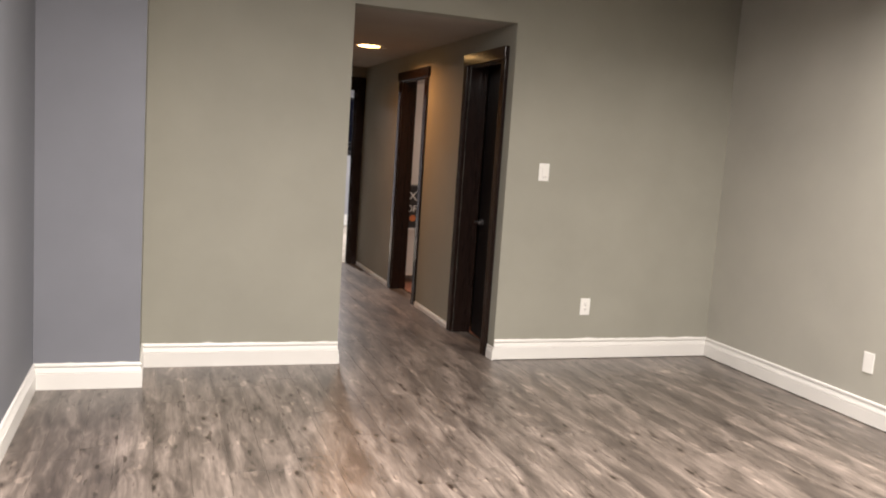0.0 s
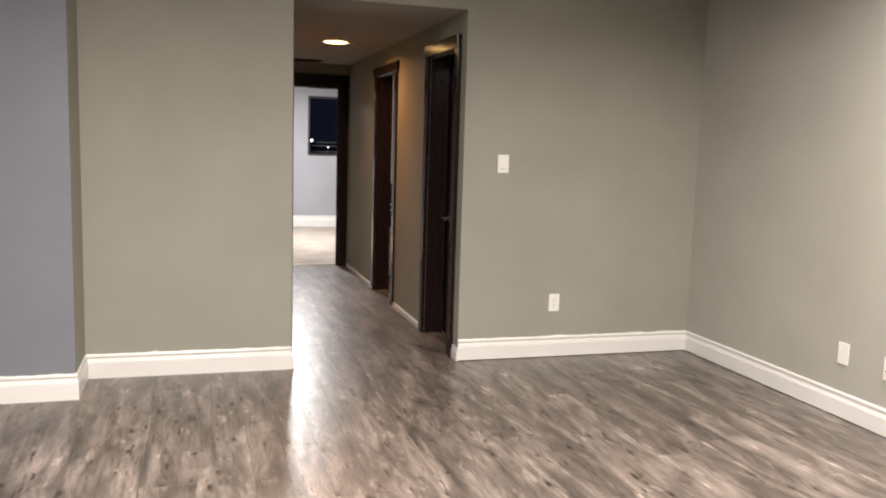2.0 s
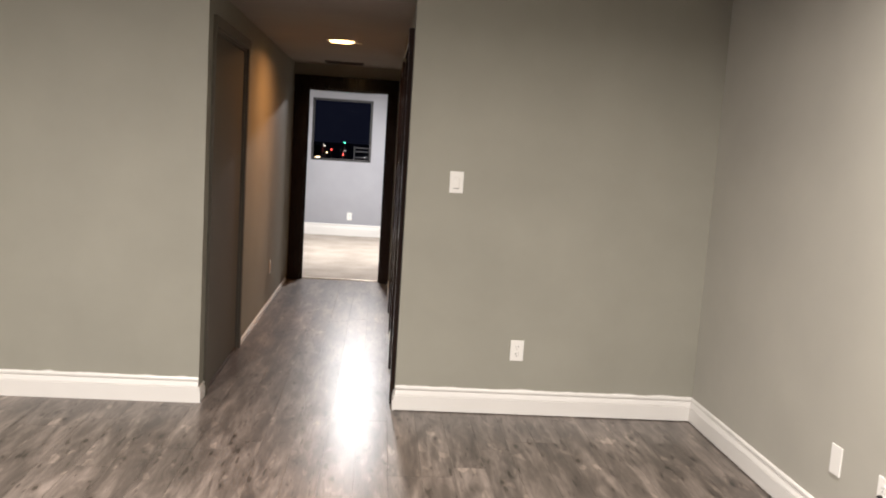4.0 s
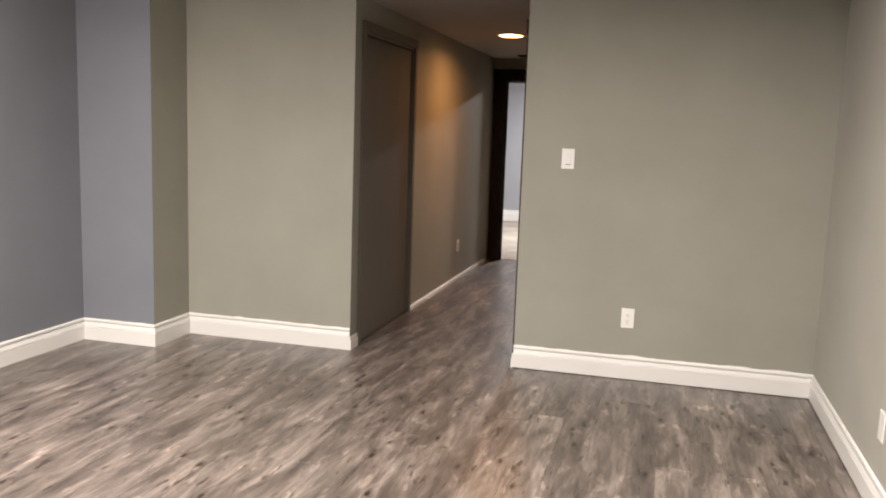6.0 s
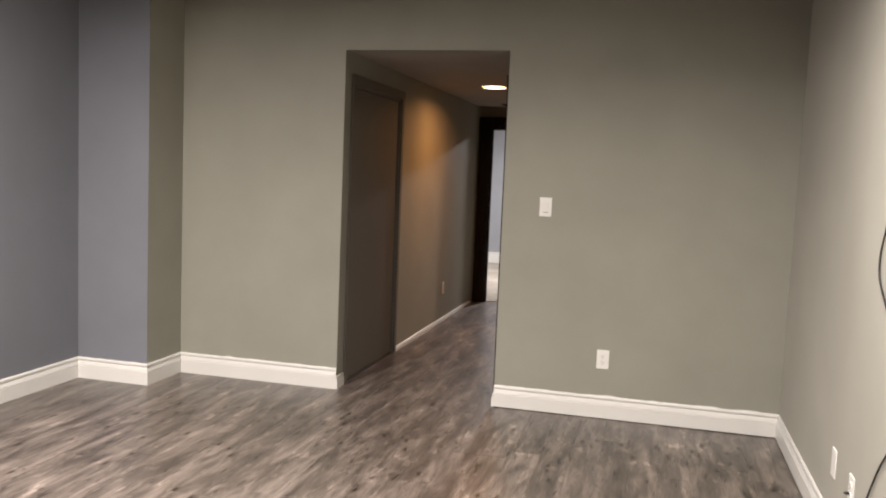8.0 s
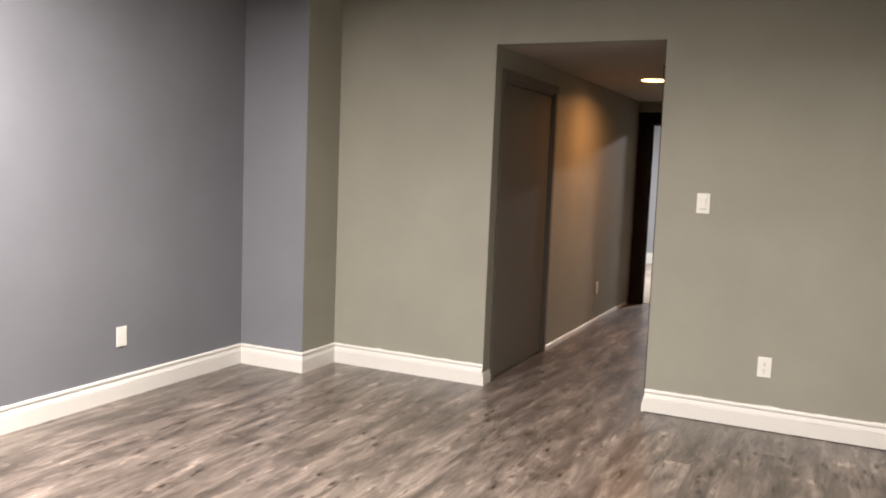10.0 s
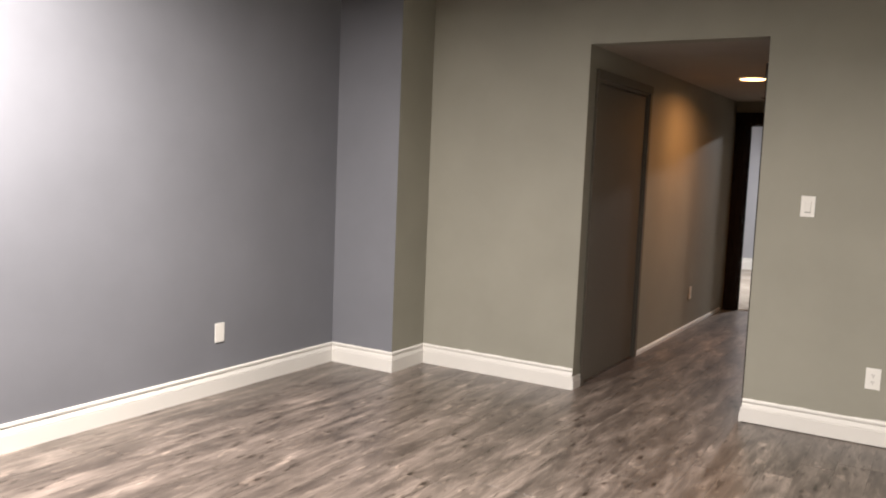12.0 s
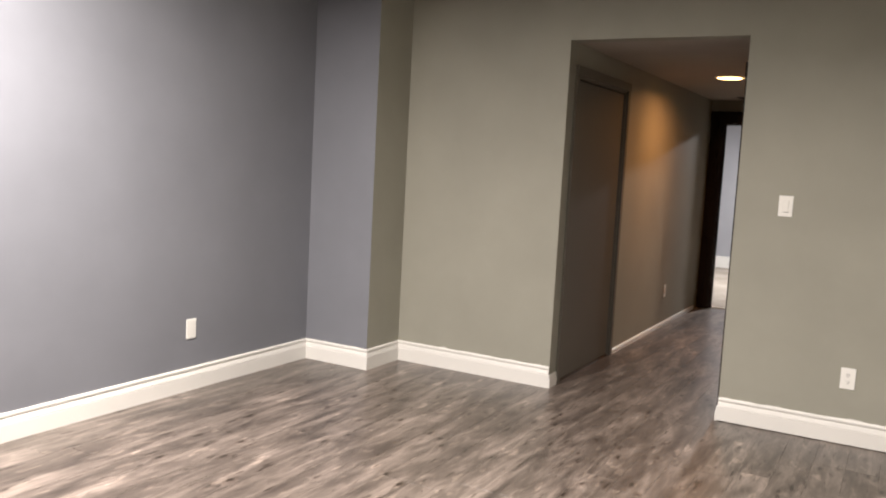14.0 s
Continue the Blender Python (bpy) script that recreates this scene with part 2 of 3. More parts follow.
def wall_mesh(axis, a0, a1, z0, z1, d0, d1, holes=()):
    """A wall along axis ('x' or 'y') from a0 to a1, from depth d0 to d1, with openings (a0, a1, z0, z1) through it."""
    us = sorted({a0, a1, *[h[0] for h in holes], *[h[1] for h in holes]})
    zs = sorted({z0, z1, *[h[2] for h in holes], *[h[3] for h in holes]})
    us = [u for u in us if a0 <= u <= a1]
    zs = [z for z in zs if z0 <= z <= z1]
    nu, nz = len(us) - 1, len(zs) - 1

    def solid(i, k):
        if not (0 <= i < nu and 0 <= k < nz):
            return False
        u, z = (us[i] + us[i + 1]) / 2, (zs[k] + zs[k + 1]) / 2
        return not any(h[0] < u < h[1] and h[2] < z < h[3] for h in holes)

    bm = bmesh.new()
    cache = {}

    def v(i, d, k):
        key = (i, d, k)
        if key not in cache:
            p = (us[i], (d0, d1)[d], zs[k]) if axis == "x" else ((d0, d1)[d], us[i], zs[k])
            cache[key] = bm.verts.new(p)
        return cache[key]

    for i in range(nu):
        for k in range(nz):
            if not solid(i, k):
                continue
            for d in (0, 1):
                bm.faces.new((v(i, d, k), v(i + 1, d, k), v(i + 1, d, k + 1), v(i, d, k + 1)))
            if not solid(i - 1, k):
                bm.faces.new((v(i, 0, k), v(i, 1, k), v(i, 1, k + 1), v(i, 0, k + 1)))
            if not solid(i + 1, k):
                bm.faces.new((v(i + 1, 0, k), v(i + 1, 1, k), v(i + 1, 1, k + 1), v(i + 1, 0, k + 1)))
            if not solid(i, k - 1):
                bm.faces.new((v(i, 0, k), v(i + 1, 0, k), v(i + 1, 1, k), v(i, 1, k)))
            if not solid(i, k + 1):
                bm.faces.new((v(i, 0, k + 1), v(i + 1, 0, k + 1), v(i + 1, 1, k + 1), v(i, 1, k + 1)))
    return bm


def structure(name, bm, material, label, category):
    return tagged(part(name, bm, material), label, category, "", "structure")


# ---- large structure ----
W, H, T = 1.076, 2.24, 0.12       # hall opening, wall thickness
XL, XR, YR = -1.70, 2.783, -10.5   # main room
COLX, COLY = -1.175, -0.40        # boxed-out column in the corner
HE, HE2 = 4.22, 4.36              # end wall of the hall
FX0, FX1, FY, FH = -1.6, 3.4, 8.55, 2.45
RX = 1.216                        # far side of the hall's right wall
D1, D2, DE = (0.175, 0.84), (1.925, 2.68), (0.128, 0.990)
CL = (0.16, 1.22)

structure("wall_back", wall_mesh("x", XL - T, XR + T, 0, CEIL, 0, T, [(0, W, 0, H)]), GREIGE,
          "greige painted wall with a tall cased-free hall opening", "wall")
structure("wall_left", wall_mesh("y", YR - T, 0, 0, CEIL, XL - T, XL), BLUE, "blue-grey painted living room wall", "wall")
structure("wall_right", wall_mesh("y", YR - T, 0, 0, CEIL, XR, XR + T), GREIGE_LIT, "greige living room wall, extra light put into its colour", "wall")
structure("wall_rear", wall_mesh("x", XL, XR, 0, CEIL, YR - T, YR), GREIGE, "plain greige wall closing the living room", "wall")
structure("ceiling_room", one_box(XL - T, XR + T, YR - T, T, CEIL, CEIL + 0.12), CEILR, "unseen living room ceiling, darkened to cut bounced light", "ceiling")
col = one_box(XL, COLX, COLY, 0, 0, CEIL, bevel=0)
column = structure("column", col, BLUE, "boxed-out corner column, blue-grey front and greige side", "column")
column.data.materials.append(GREIGE)
for f in column.data.polygons:
    if f.normal.x > 0.5:
        f.material_index = 1

structure("wall_hall_left", wall_mesh("y", T, HE, 0, H, -T, 0, [(CL[0], CL[1], 0, 2.04)]), GREIGE,
          "greige hall wall with a closet opening", "wall")
structure("wall_hall_right", wall_mesh("y", T, HE, 0, H, W, RX, [(D1[0], D1[1], 0, 2.02), (D2[0], D2[1], 0, 2.005)]), GREIGE,
          "greige hall wall with two dark door openings", "wall")
structure("wall_hall_end", wall_mesh("x", FX0 - T, FX1 + T, 0, FH, HE, HE2, [(DE[0], DE[1], 0, 2.0)]), GREIGE,
          "greige wall with a bedroom doorway", "wall")
structure("ceiling_hall", one_box(-T, RX, T, HE, H, H + 0.1), HALLC, "lowered hall ceiling, its colour darkened to dim the hall", "ceiling")
# closet behind the painted door, dark side room, bathroom
structure("wall_closet", wall_mesh("y", T, 1.5, 0, H, -0.80, -0.70), GREIGE, "closet back wall", "wall")
structure("wall_closet_end", wall_mesh("x", -0.70, -T, 0, H, 1.4, 1.5), GREIGE, "closet end wall", "wall")
structure("ceiling_closet", one_box(-0.80, -T, T, 1.5, H, H + 0.1), CEILP, "closet ceiling", "ceiling")
structure("wall_side_room", wall_mesh("x", RX, 3.0, 0, 2.4, 1.36, 1.46), GREIGE, "partition between side room and bathroom", "wall")
structure("wall_side_outer", wall_mesh("y", T, HE, 0, 2.4, 3.0, 3.1), PINKP, "outer wall of side rooms", "wall")
structure("ceiling_side", one_box(RX, 3.1, T, HE, 2.4, 2.5), CEILP, "side room ceiling", "ceiling")
structure("wall_bath_far", wall_mesh("x", RX, 3.0, 0, 2.4, HE - 0.06, HE - 0.004), PINKP, "pinkish bathroom wall", "wall")
# far bedroom
WIN = [(-0.165, 0.765), (1.178, 2.108)]
WZ = (1.165, 2.12)
structure("wall_far", wall_mesh("x", FX0 - T, FX1 + T, 0, FH, FY, FY + 0.14, [(a, b, *WZ) for a, b in WIN]), PALE,
          "pale grey bedroom wall with two dark windows", "wall")
structure("wall_far_left", wall_mesh("y", HE2, FY, 0, FH, FX0 - T, FX0), PALE, "pale grey bedroom wall", "wall")
structure("wall_far_right", wall_mesh("y", HE2, FY, 0, FH, FX1, FX1 + T), PALE, "pale grey bedroom wall", "wall")
structure("ceiling_far", one_box(FX0 - T, FX1 + T, HE2, FY + 0.14, FH, FH + 0.1), CEILP, "white bedroom ceiling", "ceiling")
structure("wall_far_inner", wall_mesh("x", FX0, FX1, 0, FH, HE2 + 0.001, HE2 + 0.012, [(DE[0] - 0.1, DE[1] + 0.1, 0, 2.1)]), PALE,
          "pale grey bedroom side of the hall wall", "wall")

# grounds
floor = structure("floor", one_box(XL - T, XR + T, YR - T, T, -0.10, -0.006), SUBFLOOR, "weathered grey-brown oak vinyl plank floor", "floor")
structure("floor_hall", one_box(-0.70, RX, T, HE2 - 0.03, -0.10, -0.006), SUBFLOOR,
                       "weathered grey-brown vinyl plank hall floor", "floor")
structure("floor_carpet", one_box(FX0 - T, FX1 + T, HE2 - 0.03, FY + 0.14, -0.10, 0.004), CARPET, "beige cut-pile bedroom carpet", "carpet")
structure("floor_side", one_box(RX, 3.1, T, HE2 - 0.03, -0.10, 0.0), TERRA, "red-brown bathroom floor", "floor")
structure("trim_threshold", one_box(DE[0], DE[1], HE2 - 0.05, HE2 - 0.015, -0.02, 0.009, bevel=0.003), STRIP, "pale metal carpet threshold strip", "threshold")

# ---- baseboards: stepped profile, mitred at the corners ----
BB = [(0.016, 0.0), (0.016, 0.085), (0.0125, 0.0865), (0.0125, 0.0895), (0.0158, 0.091), (0.0085, 0.112), (0.005, 0.114), (0.005, 0.122),
      (0.0115, 0.1235), (0.012, 0.132), (0.009, 0.1385), (0.006, 0.140), (0.0, 0.140)]


def baseboard(points, label, scale=1.0, thick=1.0, paint_edge=True, gap=0.0):
    """Runs along plan points with the room on the right-hand side of the way walked; one board a stretch."""
    P = [Vector(p) for p in points]
    dirs = [(P[i + 1] - P[i]).normalized() for i in range(len(P) - 1)]
    nrm = [Vector((d.y, -d.x)) for d in dirs]
    prof = [(d * thick, max(gap, z * scale)) for d, z in BB]

    def off(i, d):
        if i == 0:
            return P[0] + nrm[0] * d
        if i == len(P) - 1:
            return P[-1] + nrm[-1] * d
        s = nrm[i - 1] + nrm[i]
        return P[i] + s * (d / (1 + nrm[i - 1].dot(nrm[i])))

    for i in range(len(dirs)):
        bm = bmesh.new()
        ends = []
        for j in (i, i + 1):
            ring = [bm.verts.new((*off(j, d), z)) for d, z in prof]
            ring.append(bm.verts.new((*off(j, 0), gap)))
            ends.append(ring)
        n = len(ends[0])
        for k in range(n):
            bm.faces.new((ends[0][k], ends[0][(k + 1) % n], ends[1][(k + 1) % n], ends[1][k]))
        bm.faces.new(ends[0])
        bm.faces.new(list(reversed(ends[1])))
        board = structure("baseboard", bm, TRIM, label, "baseboard")
        if not paint_edge:
            continue
        # ragged line where the white trim paint strayed onto the wall
        a, b = P[i], P[i + 1]
        run = (b - a).length
        steps = max(2, int(run / 0.025))
        bm = bmesh.new()
        low, high = [], []
        top = prof[-1][1]
        stray = 0.014 if abs(nrm[i].y) > 0.5 or run < 1 else 0.002
        for s in range(steps + 1):
            p = a.lerp(b, s / steps) + nrm[i] * 0.0012
            w = noise.noise(Vector((p.x * 7, p.y * 7, 3.1))) * 0.5 + noise.noise(Vector((p.x * 31, p.y * 31, 7.7))) * 0.5
            low.append(bm.verts.new((p.x, p.y, top - 0.003)))
            high.append(bm.verts.new((p.x, p.y, top + 0.001 + stray * max(0.0, w + 0.15))))
        for s in range(steps):
            bm.faces.new((low[s], low[s + 1], high[s + 1], high[s]))
        part("paint_smear", bm, TRIM, board, "ragged white paint line on the wall")


white = "white stepped-profile wooden baseboard with ragged paint line"
baseboard([(XL, YR), (XL, COLY), (COLX, COLY), (COLX, 0), (0, 0)], white)
baseboard([(0, -0.014), (0, 0.118)], "short low white baseboard return", 0.62, 0.8, False)
baseboard([(W, 0.1), (W, -0.014)], "short low white baseboard return", 0.62, 0.8, False)
baseboard([(W, 0), (XR, 0), (XR, YR), (XL, YR)], white, gap=0.005)
low = "low narrow white hall baseboard"
baseboard([(0, 1.27), (0, 4.08)], low, 0.27, 0.8, False)
baseboard([(W, D2[0] - 0.09), (W, D1[1] + 0.075)], low, 0.30, 0.8, False)
baseboard([(W, 4.18), (W, D2[1] + 0.09)], low, 0.30, 0.8, False)
baseboard([(FX0, HE2 + 0.012), (FX0, FY), (FX1, FY), (FX1, HE2 + 0.012)], "tall white bedroom baseboard", 1.30, 1.0, False)


# ---- doors and casings ----
def casing_y(name, y0, y1, ztop, face, out, depth, wide, head, over, material, label, proud=0.018):
    """Door frame in a wall along y: face is the wall's plane, out the way the casing stands off, depth the wall's thickness."""
    g = empty(name, pose(face, (y0 + y1) / 2, 0), label, "door frame", "", "structure")
    c = (y0 + y1) / 2

    def add(nm, x0, x1, ya, yb, z0, z1, bev=0.003):
        part(nm, one_box(min(x0, x1), max(x0, x1), ya - c, yb - c, z0, z1, bevel=bev), material, g)

    t = proud * out
    add("casing_side", 0, t, y0 - wide, y0 + 0.004, 0, ztop)
    add("casing_side", 0, t, y1 - 0.004, y1 + wide, 0, ztop)
    add("casing_head", 0, t * 1.25, y0 - wide - over, y1 + wide + over, ztop, ztop + head)
    lin = -depth * out
    add("jamb", -0.001 * out, lin, y0 - 0.001, y0 + 0.018, 0, ztop + 0.002)
    add("jamb", -0.001 * out, lin, y1 - 0.018, y1 + 0.001, 0, ztop + 0.002)
    add("head_jamb", -0.001 * out, lin, y0 + 0.018, y1 - 0.018, ztop - 0.018, ztop + 0.002)
    add("stop", lin * 0.55, lin * 0.7, y0 + 0.018, y0 + 0.030, 0, ztop - 0.018, 0.001)
    add("stop", lin * 0.55, lin * 0.7, y1 - 0.030, y1 - 0.018, 0, ztop - 0.018, 0.001)
    return g


casing_y("door_frame_1", D1[0], D1[1], 2.02, W, -1, RX - W, 0.07, 0.085, 0.0, ESPRESSO, "glossy espresso-stained door frame in the hall", 0.026)
casing_y("door_frame_2", D2[0], D2[1], 2.005, W, -1, RX - W, 0.08, 0.085, 0.025, ESPRESSO, "espresso-stained bathroom door frame with overhanging head")
casing_y("closet_frame", CL[0], CL[1], 2.04, 0.0, 1, T, 0.045, 0.06, 0.0, GREIGE_SHADE, "greige closet frame, hall shade put into its colour")

g = empty("door_frame_3", pose((DE[0] + DE[1]) / 2, HE, 0), "dark espresso bedroom door frame", "door frame", "", "structure")
hw = (DE[1] - DE[0]) / 2
for s in (-1, 1):
    a, b = sorted((s * (hw - 0.004), s * (hw + (0.080 if s > 0 else 0.122))))
    part("casing_side", one_box(a, b, -0.018, 0, 0, 2.0, bevel=0.003), ESPRESSO, g)
    a, b = sorted((s * (hw + 0.001), s * (hw - 0.018)))
    part("jamb", one_box(a, b, 0.0, HE2 - HE, 0, 2.0, bevel=0.002), ESPRESSO, g)
    a, b = sorted((s * (hw - 0.018), s * (hw - 0.03)))
    part("stop", one_box(a, b, 0.05, 0.085, 0, 1.982, bevel=0.001), ESPRESSO, g)
part("casing_head", one_box(-hw - 0.124, hw + 0.082, -0.022, 0, 2.0, 2.125, bevel=0.003), ESPRESSO, g)
part("head_jamb", one_box(-hw, hw, 0.0, HE2 - HE, 1.982, 2.0, bevel=0.002), ESPRESSO, g)


def panel_leaf(bm, w, h, t):
    """A door leaf from the hinge at x 0 along +x, standing on z 0.012."""
    box(bm, 0, w, -t / 2, t / 2, 0.012, h, bevel=0.002)
    return bm


# side room door, left a hand's width ajar
d = empty("door_1", pose(RX - 0.03, D1[0] + 0.02, 0, 0, 0, 90 - 5), "black-brown wooden door, slightly ajar", "door", "", "structure")
part("leaf", panel_leaf(bmesh.new(), D1[1] - D1[0] - 0.045, 2.0, 0.036), BLACKW, d)
bm = bmesh.new()
disc(bm, 0, 0, 0.004, 0.026, 0.008, 24)
disc(bm, 0, 0, 0.025, 0.009, 0.045, 16)
box(bm, -0.11, 0.009, -0.009, 0.009, 0.042, 0.056, bevel=0.004)
bmesh.ops.transform(bm, matrix=Matrix.Translation((D1[1] - D1[0] - 0.13, 0.018, 0.87)) @ pose(0, 0, 0, -90, 0, 0), verts=bm.verts)
part("lever_handle", bm, PEWTER, d, "dull pewter lever handle")
for hz in (0.25, 1.0, 1.78):
    bm = bmesh.new()
    disc(bm, 0, 0.024, hz, 0.006, 0.09, 12)
    part("hinge", bm, STEEL, d)

# closet: flat painted door set back in its frame, colour darkened for shade
d = empty("door_2", pose(-0.028, CL[0] + 0.02, 0, 0, 0, 90), "flat greige closet door, closed, hall shade put into its colour", "door", "", "structure")
part("leaf", panel_leaf(bmesh.new(), CL[1] - CL[0] - 0.044, 2.015, 0.034), GREIGE_SHADE, d)
part("track", one_box(0, CL[1] - CL[0] - 0.044, -0.03, 0.02, 0.0, 0.008, bevel=0.001), VENTM, d, "dark floor track")


# bedroom windows over the lit street
def window(name, a, b):
    g = empty(name, pose((a + b) / 2, FY + 0.05, WZ[0]), "dark bronze slider window, night outside", "window", "", "structure")
    w, h = (b - a) / 2, WZ[1] - WZ[0]
    for nm, bx in (("window_frame", (-w, -w + 0.035)), ("window_frame", (w - 0.035, w))):
        part(nm, one_box(*bx, -0.03, 0.03, 0, h, bevel=0.003), BRONZE, g)
    for z in (0, h - 0.035):
        part("window_frame", one_box(-w + 0.035, w - 0.035, -0.03, 0.03, z, z + 0.035, bevel=0.003), BRONZE, g)
    p = part("pane", one_box(-w + 0.035, w - 0.035, -0.003, 0.003, 0.035, h - 0.035), GLASS, g)
    p.visible_shadow = False
    return g


window("window_1", *WIN[0])
window("window_2", *WIN[1])
structure("ground", one_box(-400, 400, FY + 0.3, 900, -0.3, -0.15), ASPHALT, "dark asphalt street at night", "ground")
g = empty("balcony_railing", pose(1.66, FY + 1.1, -0.15), "grey steel railing outside the bedroom window", "railing")
for z in (1.36, 1.46, 1.52):
    part("rail", one_box(-1.2, 1.2, -0.012, 0.012, z, z + 0.018, bevel=0.003), RAILM, g)
for x in (-1.2, 1.18):
    part("post", one_box(x, x + 0.02, -0.012, 0.012, 0, 1.55, bevel=0.003), RAILM, g)


def street_lamp(x, y, h, material, r):
    g = empty("street_lamp", pose(x, y, -0.15), "distant lit street lamp on a dark pole", "street lamp", "lamps along the street")
    bm = bmesh.new()
    disc(bm, 0, 0, h / 2, 0.07, h, 10, 0.04)
    part("pole", bm, BRONZE, g)
    bm = bmesh.new()
    bmesh.ops.create_icosphere(bm, subdivisions=2, radius=r * 0.6, matrix=Matrix.Translation((0, 0, h + r * 0.8)))
    part("globe", bm, material, g, "glowing lamp globe")


def car(x, y, yaw, material, label):
    g = empty("car", pose(x, y, -0.15, 0, 0, yaw), label, "car", "cars in the street")
    part("body", one_box(-0.85, 0.85, -2.1, 2.1, 0.28, 0.80, bevel=0.12), RUBBER, g)
    part("cabin", one_box(-0.72, 0.72, -1.0, 1.3, 0.80, 1.38, bevel=0.16), RUBBER, g)
    for sx in (-0.62, 0.62):
        part("headlight", one_box(sx - 0.12, sx + 0.12, -2.14, -2.06, 0.60, 0.72, bevel=0.03), material, g, "lit car lamp")
        for sy in (-1.3, 1.3):
            bm = bmesh.new()
            disc(bm, 0, 0, 0, 0.31, 0.2, 20)
            bmesh.ops.transform(bm, matrix=Matrix.Translation((sx * 1.2, sy, 0.31)) @ pose(0, 0, 0, 0, 90, 0), verts=bm.verts)
            part("wheel", bm, RUBBER, g)


for x, h, m, rr in ((-3.47, 2.33, CITYW, 0.10), (-4.08, 1.98, CITYD, 0.06), (-3.45, 1.80, CITYD, 0.06), (-4.66, 2.05, CITYD, 0.05), (-4.46, 1.46, CITYW, 0.06),
                    (-4.15, 1.50, CITYD, 0.06), (-4.25, 1.22, CITYW, 0.08), (-3.76, 1.24, CITYR, 0.15), (-3.45, 1.22, CITYW, 0.06), (-2.52, 1.27, CITYW, 0.08),
                    (-2.95, 1.12, CITYD, 0.05), (-1.32, 1.50, CITYG, 0.08), (-1.30, 1.02, CITYW, 0.09), (-1.38, 0.76, CITYR, 0.13), (-2.1, 1.05, CITYR, 0.09),
                    (-3.95, 0.96, CITYR, 0.26), (-3.62, 0.86, CITYR, 0.14), (-4.55, 0.80, CITYW, 0.06), (-4.75, 1.15, CITYA, 0.05), (-2.35, 0.85, CITYA, 0.09),
                    (6.18, 1.46, CITYW, 0.20), (7.18, 1.12, CITYW, 0.09)):
    street_lamp(x, 46.0, h, m, rr * 0.75)
car(-3.2, 44.0, 0, CITYA, "dark car facing the window with headlights on")
car(-4.0, 52.0, 0, CITYR, "dark car in the street showing red lights")


# ---- wall plates ----
def plate(name, m, kind, label, category):
    """Local: x across, z up, the wall at y 0, the room at -y."""
    g = empty(name, m, label, category)
    part("cover_plate", one_box(-0.0375, 0.0375, -0.006, 0.0, -0.059, 0.059, bevel=0.0022), PLASTIC, g)
    if kind == "switch":
        part("rocker_frame", one_box(-0.018, 0.018, -0.0075, -0.004, -0.035, 0.035, bevel=0.001), PLASTIC, g)
        bm = one_box(-0.0155, 0.0155, -0.0115, -0.005, -0.031, 0.031, bevel=0.0015)
        bmesh.ops.rotate(bm, cent=(0, -0.008, 0), matrix=Matrix.Rotation(radians(5), 3, "X"), verts=bm.verts)
        part("rocker", bm, PLASTIC, g)
        part("rocker_gap", one_box(-0.0155, 0.0155, -0.0079, -0.006, -0.0345, -0.0315), SLOT, g)
    elif kind == "outlet":
        for z in (-0.0195, 0.0195):
            bm = bmesh.new()
            disc(bm, 0, 0, 0, 0.0172, 0.004, 28)
            bmesh.ops.rotate(bm, cent=(0, 0, 0), matrix=Matrix.Rotation(radians(90), 3, "X"), verts=bm.verts)
            bmesh.ops.translate(bm, vec=(0, -0.0072, z), verts=bm.verts)
            sock = part("socket", bm, PLASTIC, g)
            for x, hh in ((-0.0064, 0.0045), (0.0064, 0.0038)):
                part("slot", one_box(x - 0.0013, x + 0.0013, -0.0096, -0.008, z + 0.004 - hh, z + 0.004 + hh), SLOT, sock)
            bm = bmesh.new()
            disc(bm, 0, 0, 0, 0.0026, 0.0016, 12)
            bmesh.ops.rotate(bm, cent=(0, 0, 0), matrix=Matrix.Rotation(radians(90), 3, "X"), verts=bm.verts)
            bmesh.ops.translate(bm, vec=(0, -0.0094, z - 0.0085), verts=bm.verts)
            part("ground_hole", bm, SLOT, sock)
    for z in ((0,) if kind == "outlet" else (-0.048, 0.048) if kind == "switch" else (-0.042, 0.042)):
        bm = bmesh.new()
        disc(bm, 0, 0, 0, 0.003, 0.0015, 12)
        bmesh.ops.rotate(bm, cent=(0, 0, 0), matrix=Matrix.Rotation(radians(90), 3, "X"), verts=bm.verts)
        bmesh.ops.translate(bm, vec=(0, -0.0065, z), verts=bm.verts)
        part("screw", bm, PLASTIC, g)
    return g


plate("light_switch", pose(1.345, 0, 1.290), "switch", "white rocker light switch on the greige wall beside the hall opening", "light switch")
plate("power_outlet", pose(1.746, 0, 0.370), "outlet", "white duplex power outlet low on the greige wall", "power outlet")
plate("blank_plate", pose(XL, -1.49, 0.373, 0, 0, 90), "blank", "white blank cover plate on the blue-grey wall", "wall plate")
plate("blank_plate", pose(XR, -1.485, 0.350, 0, 0, -90), "blank", "white blank cover plate on the greige side wall", "wall plate")
plate("power_outlet", pose(XR, -1.80, 0.345, 0, 0, -90), "outlet", "white duplex power outlet on the side wall by a cable", "power outlet")
plate("power_outlet", pose(XR, -2.125, 0.335, 0, 0, -90), "outlet", "white power outlet behind the hanging black cable", "power outlet")
plate("power_outlet", pose(0.0, 2.82, 0.335, 0, 0, 90), "outlet", "small white outlet on the dim hall wall", "power outlet")
plate("power_outlet", pose(0.477, FY, 0.31), "outlet", "white outlet on the pale bedroom wall", "power outlet")


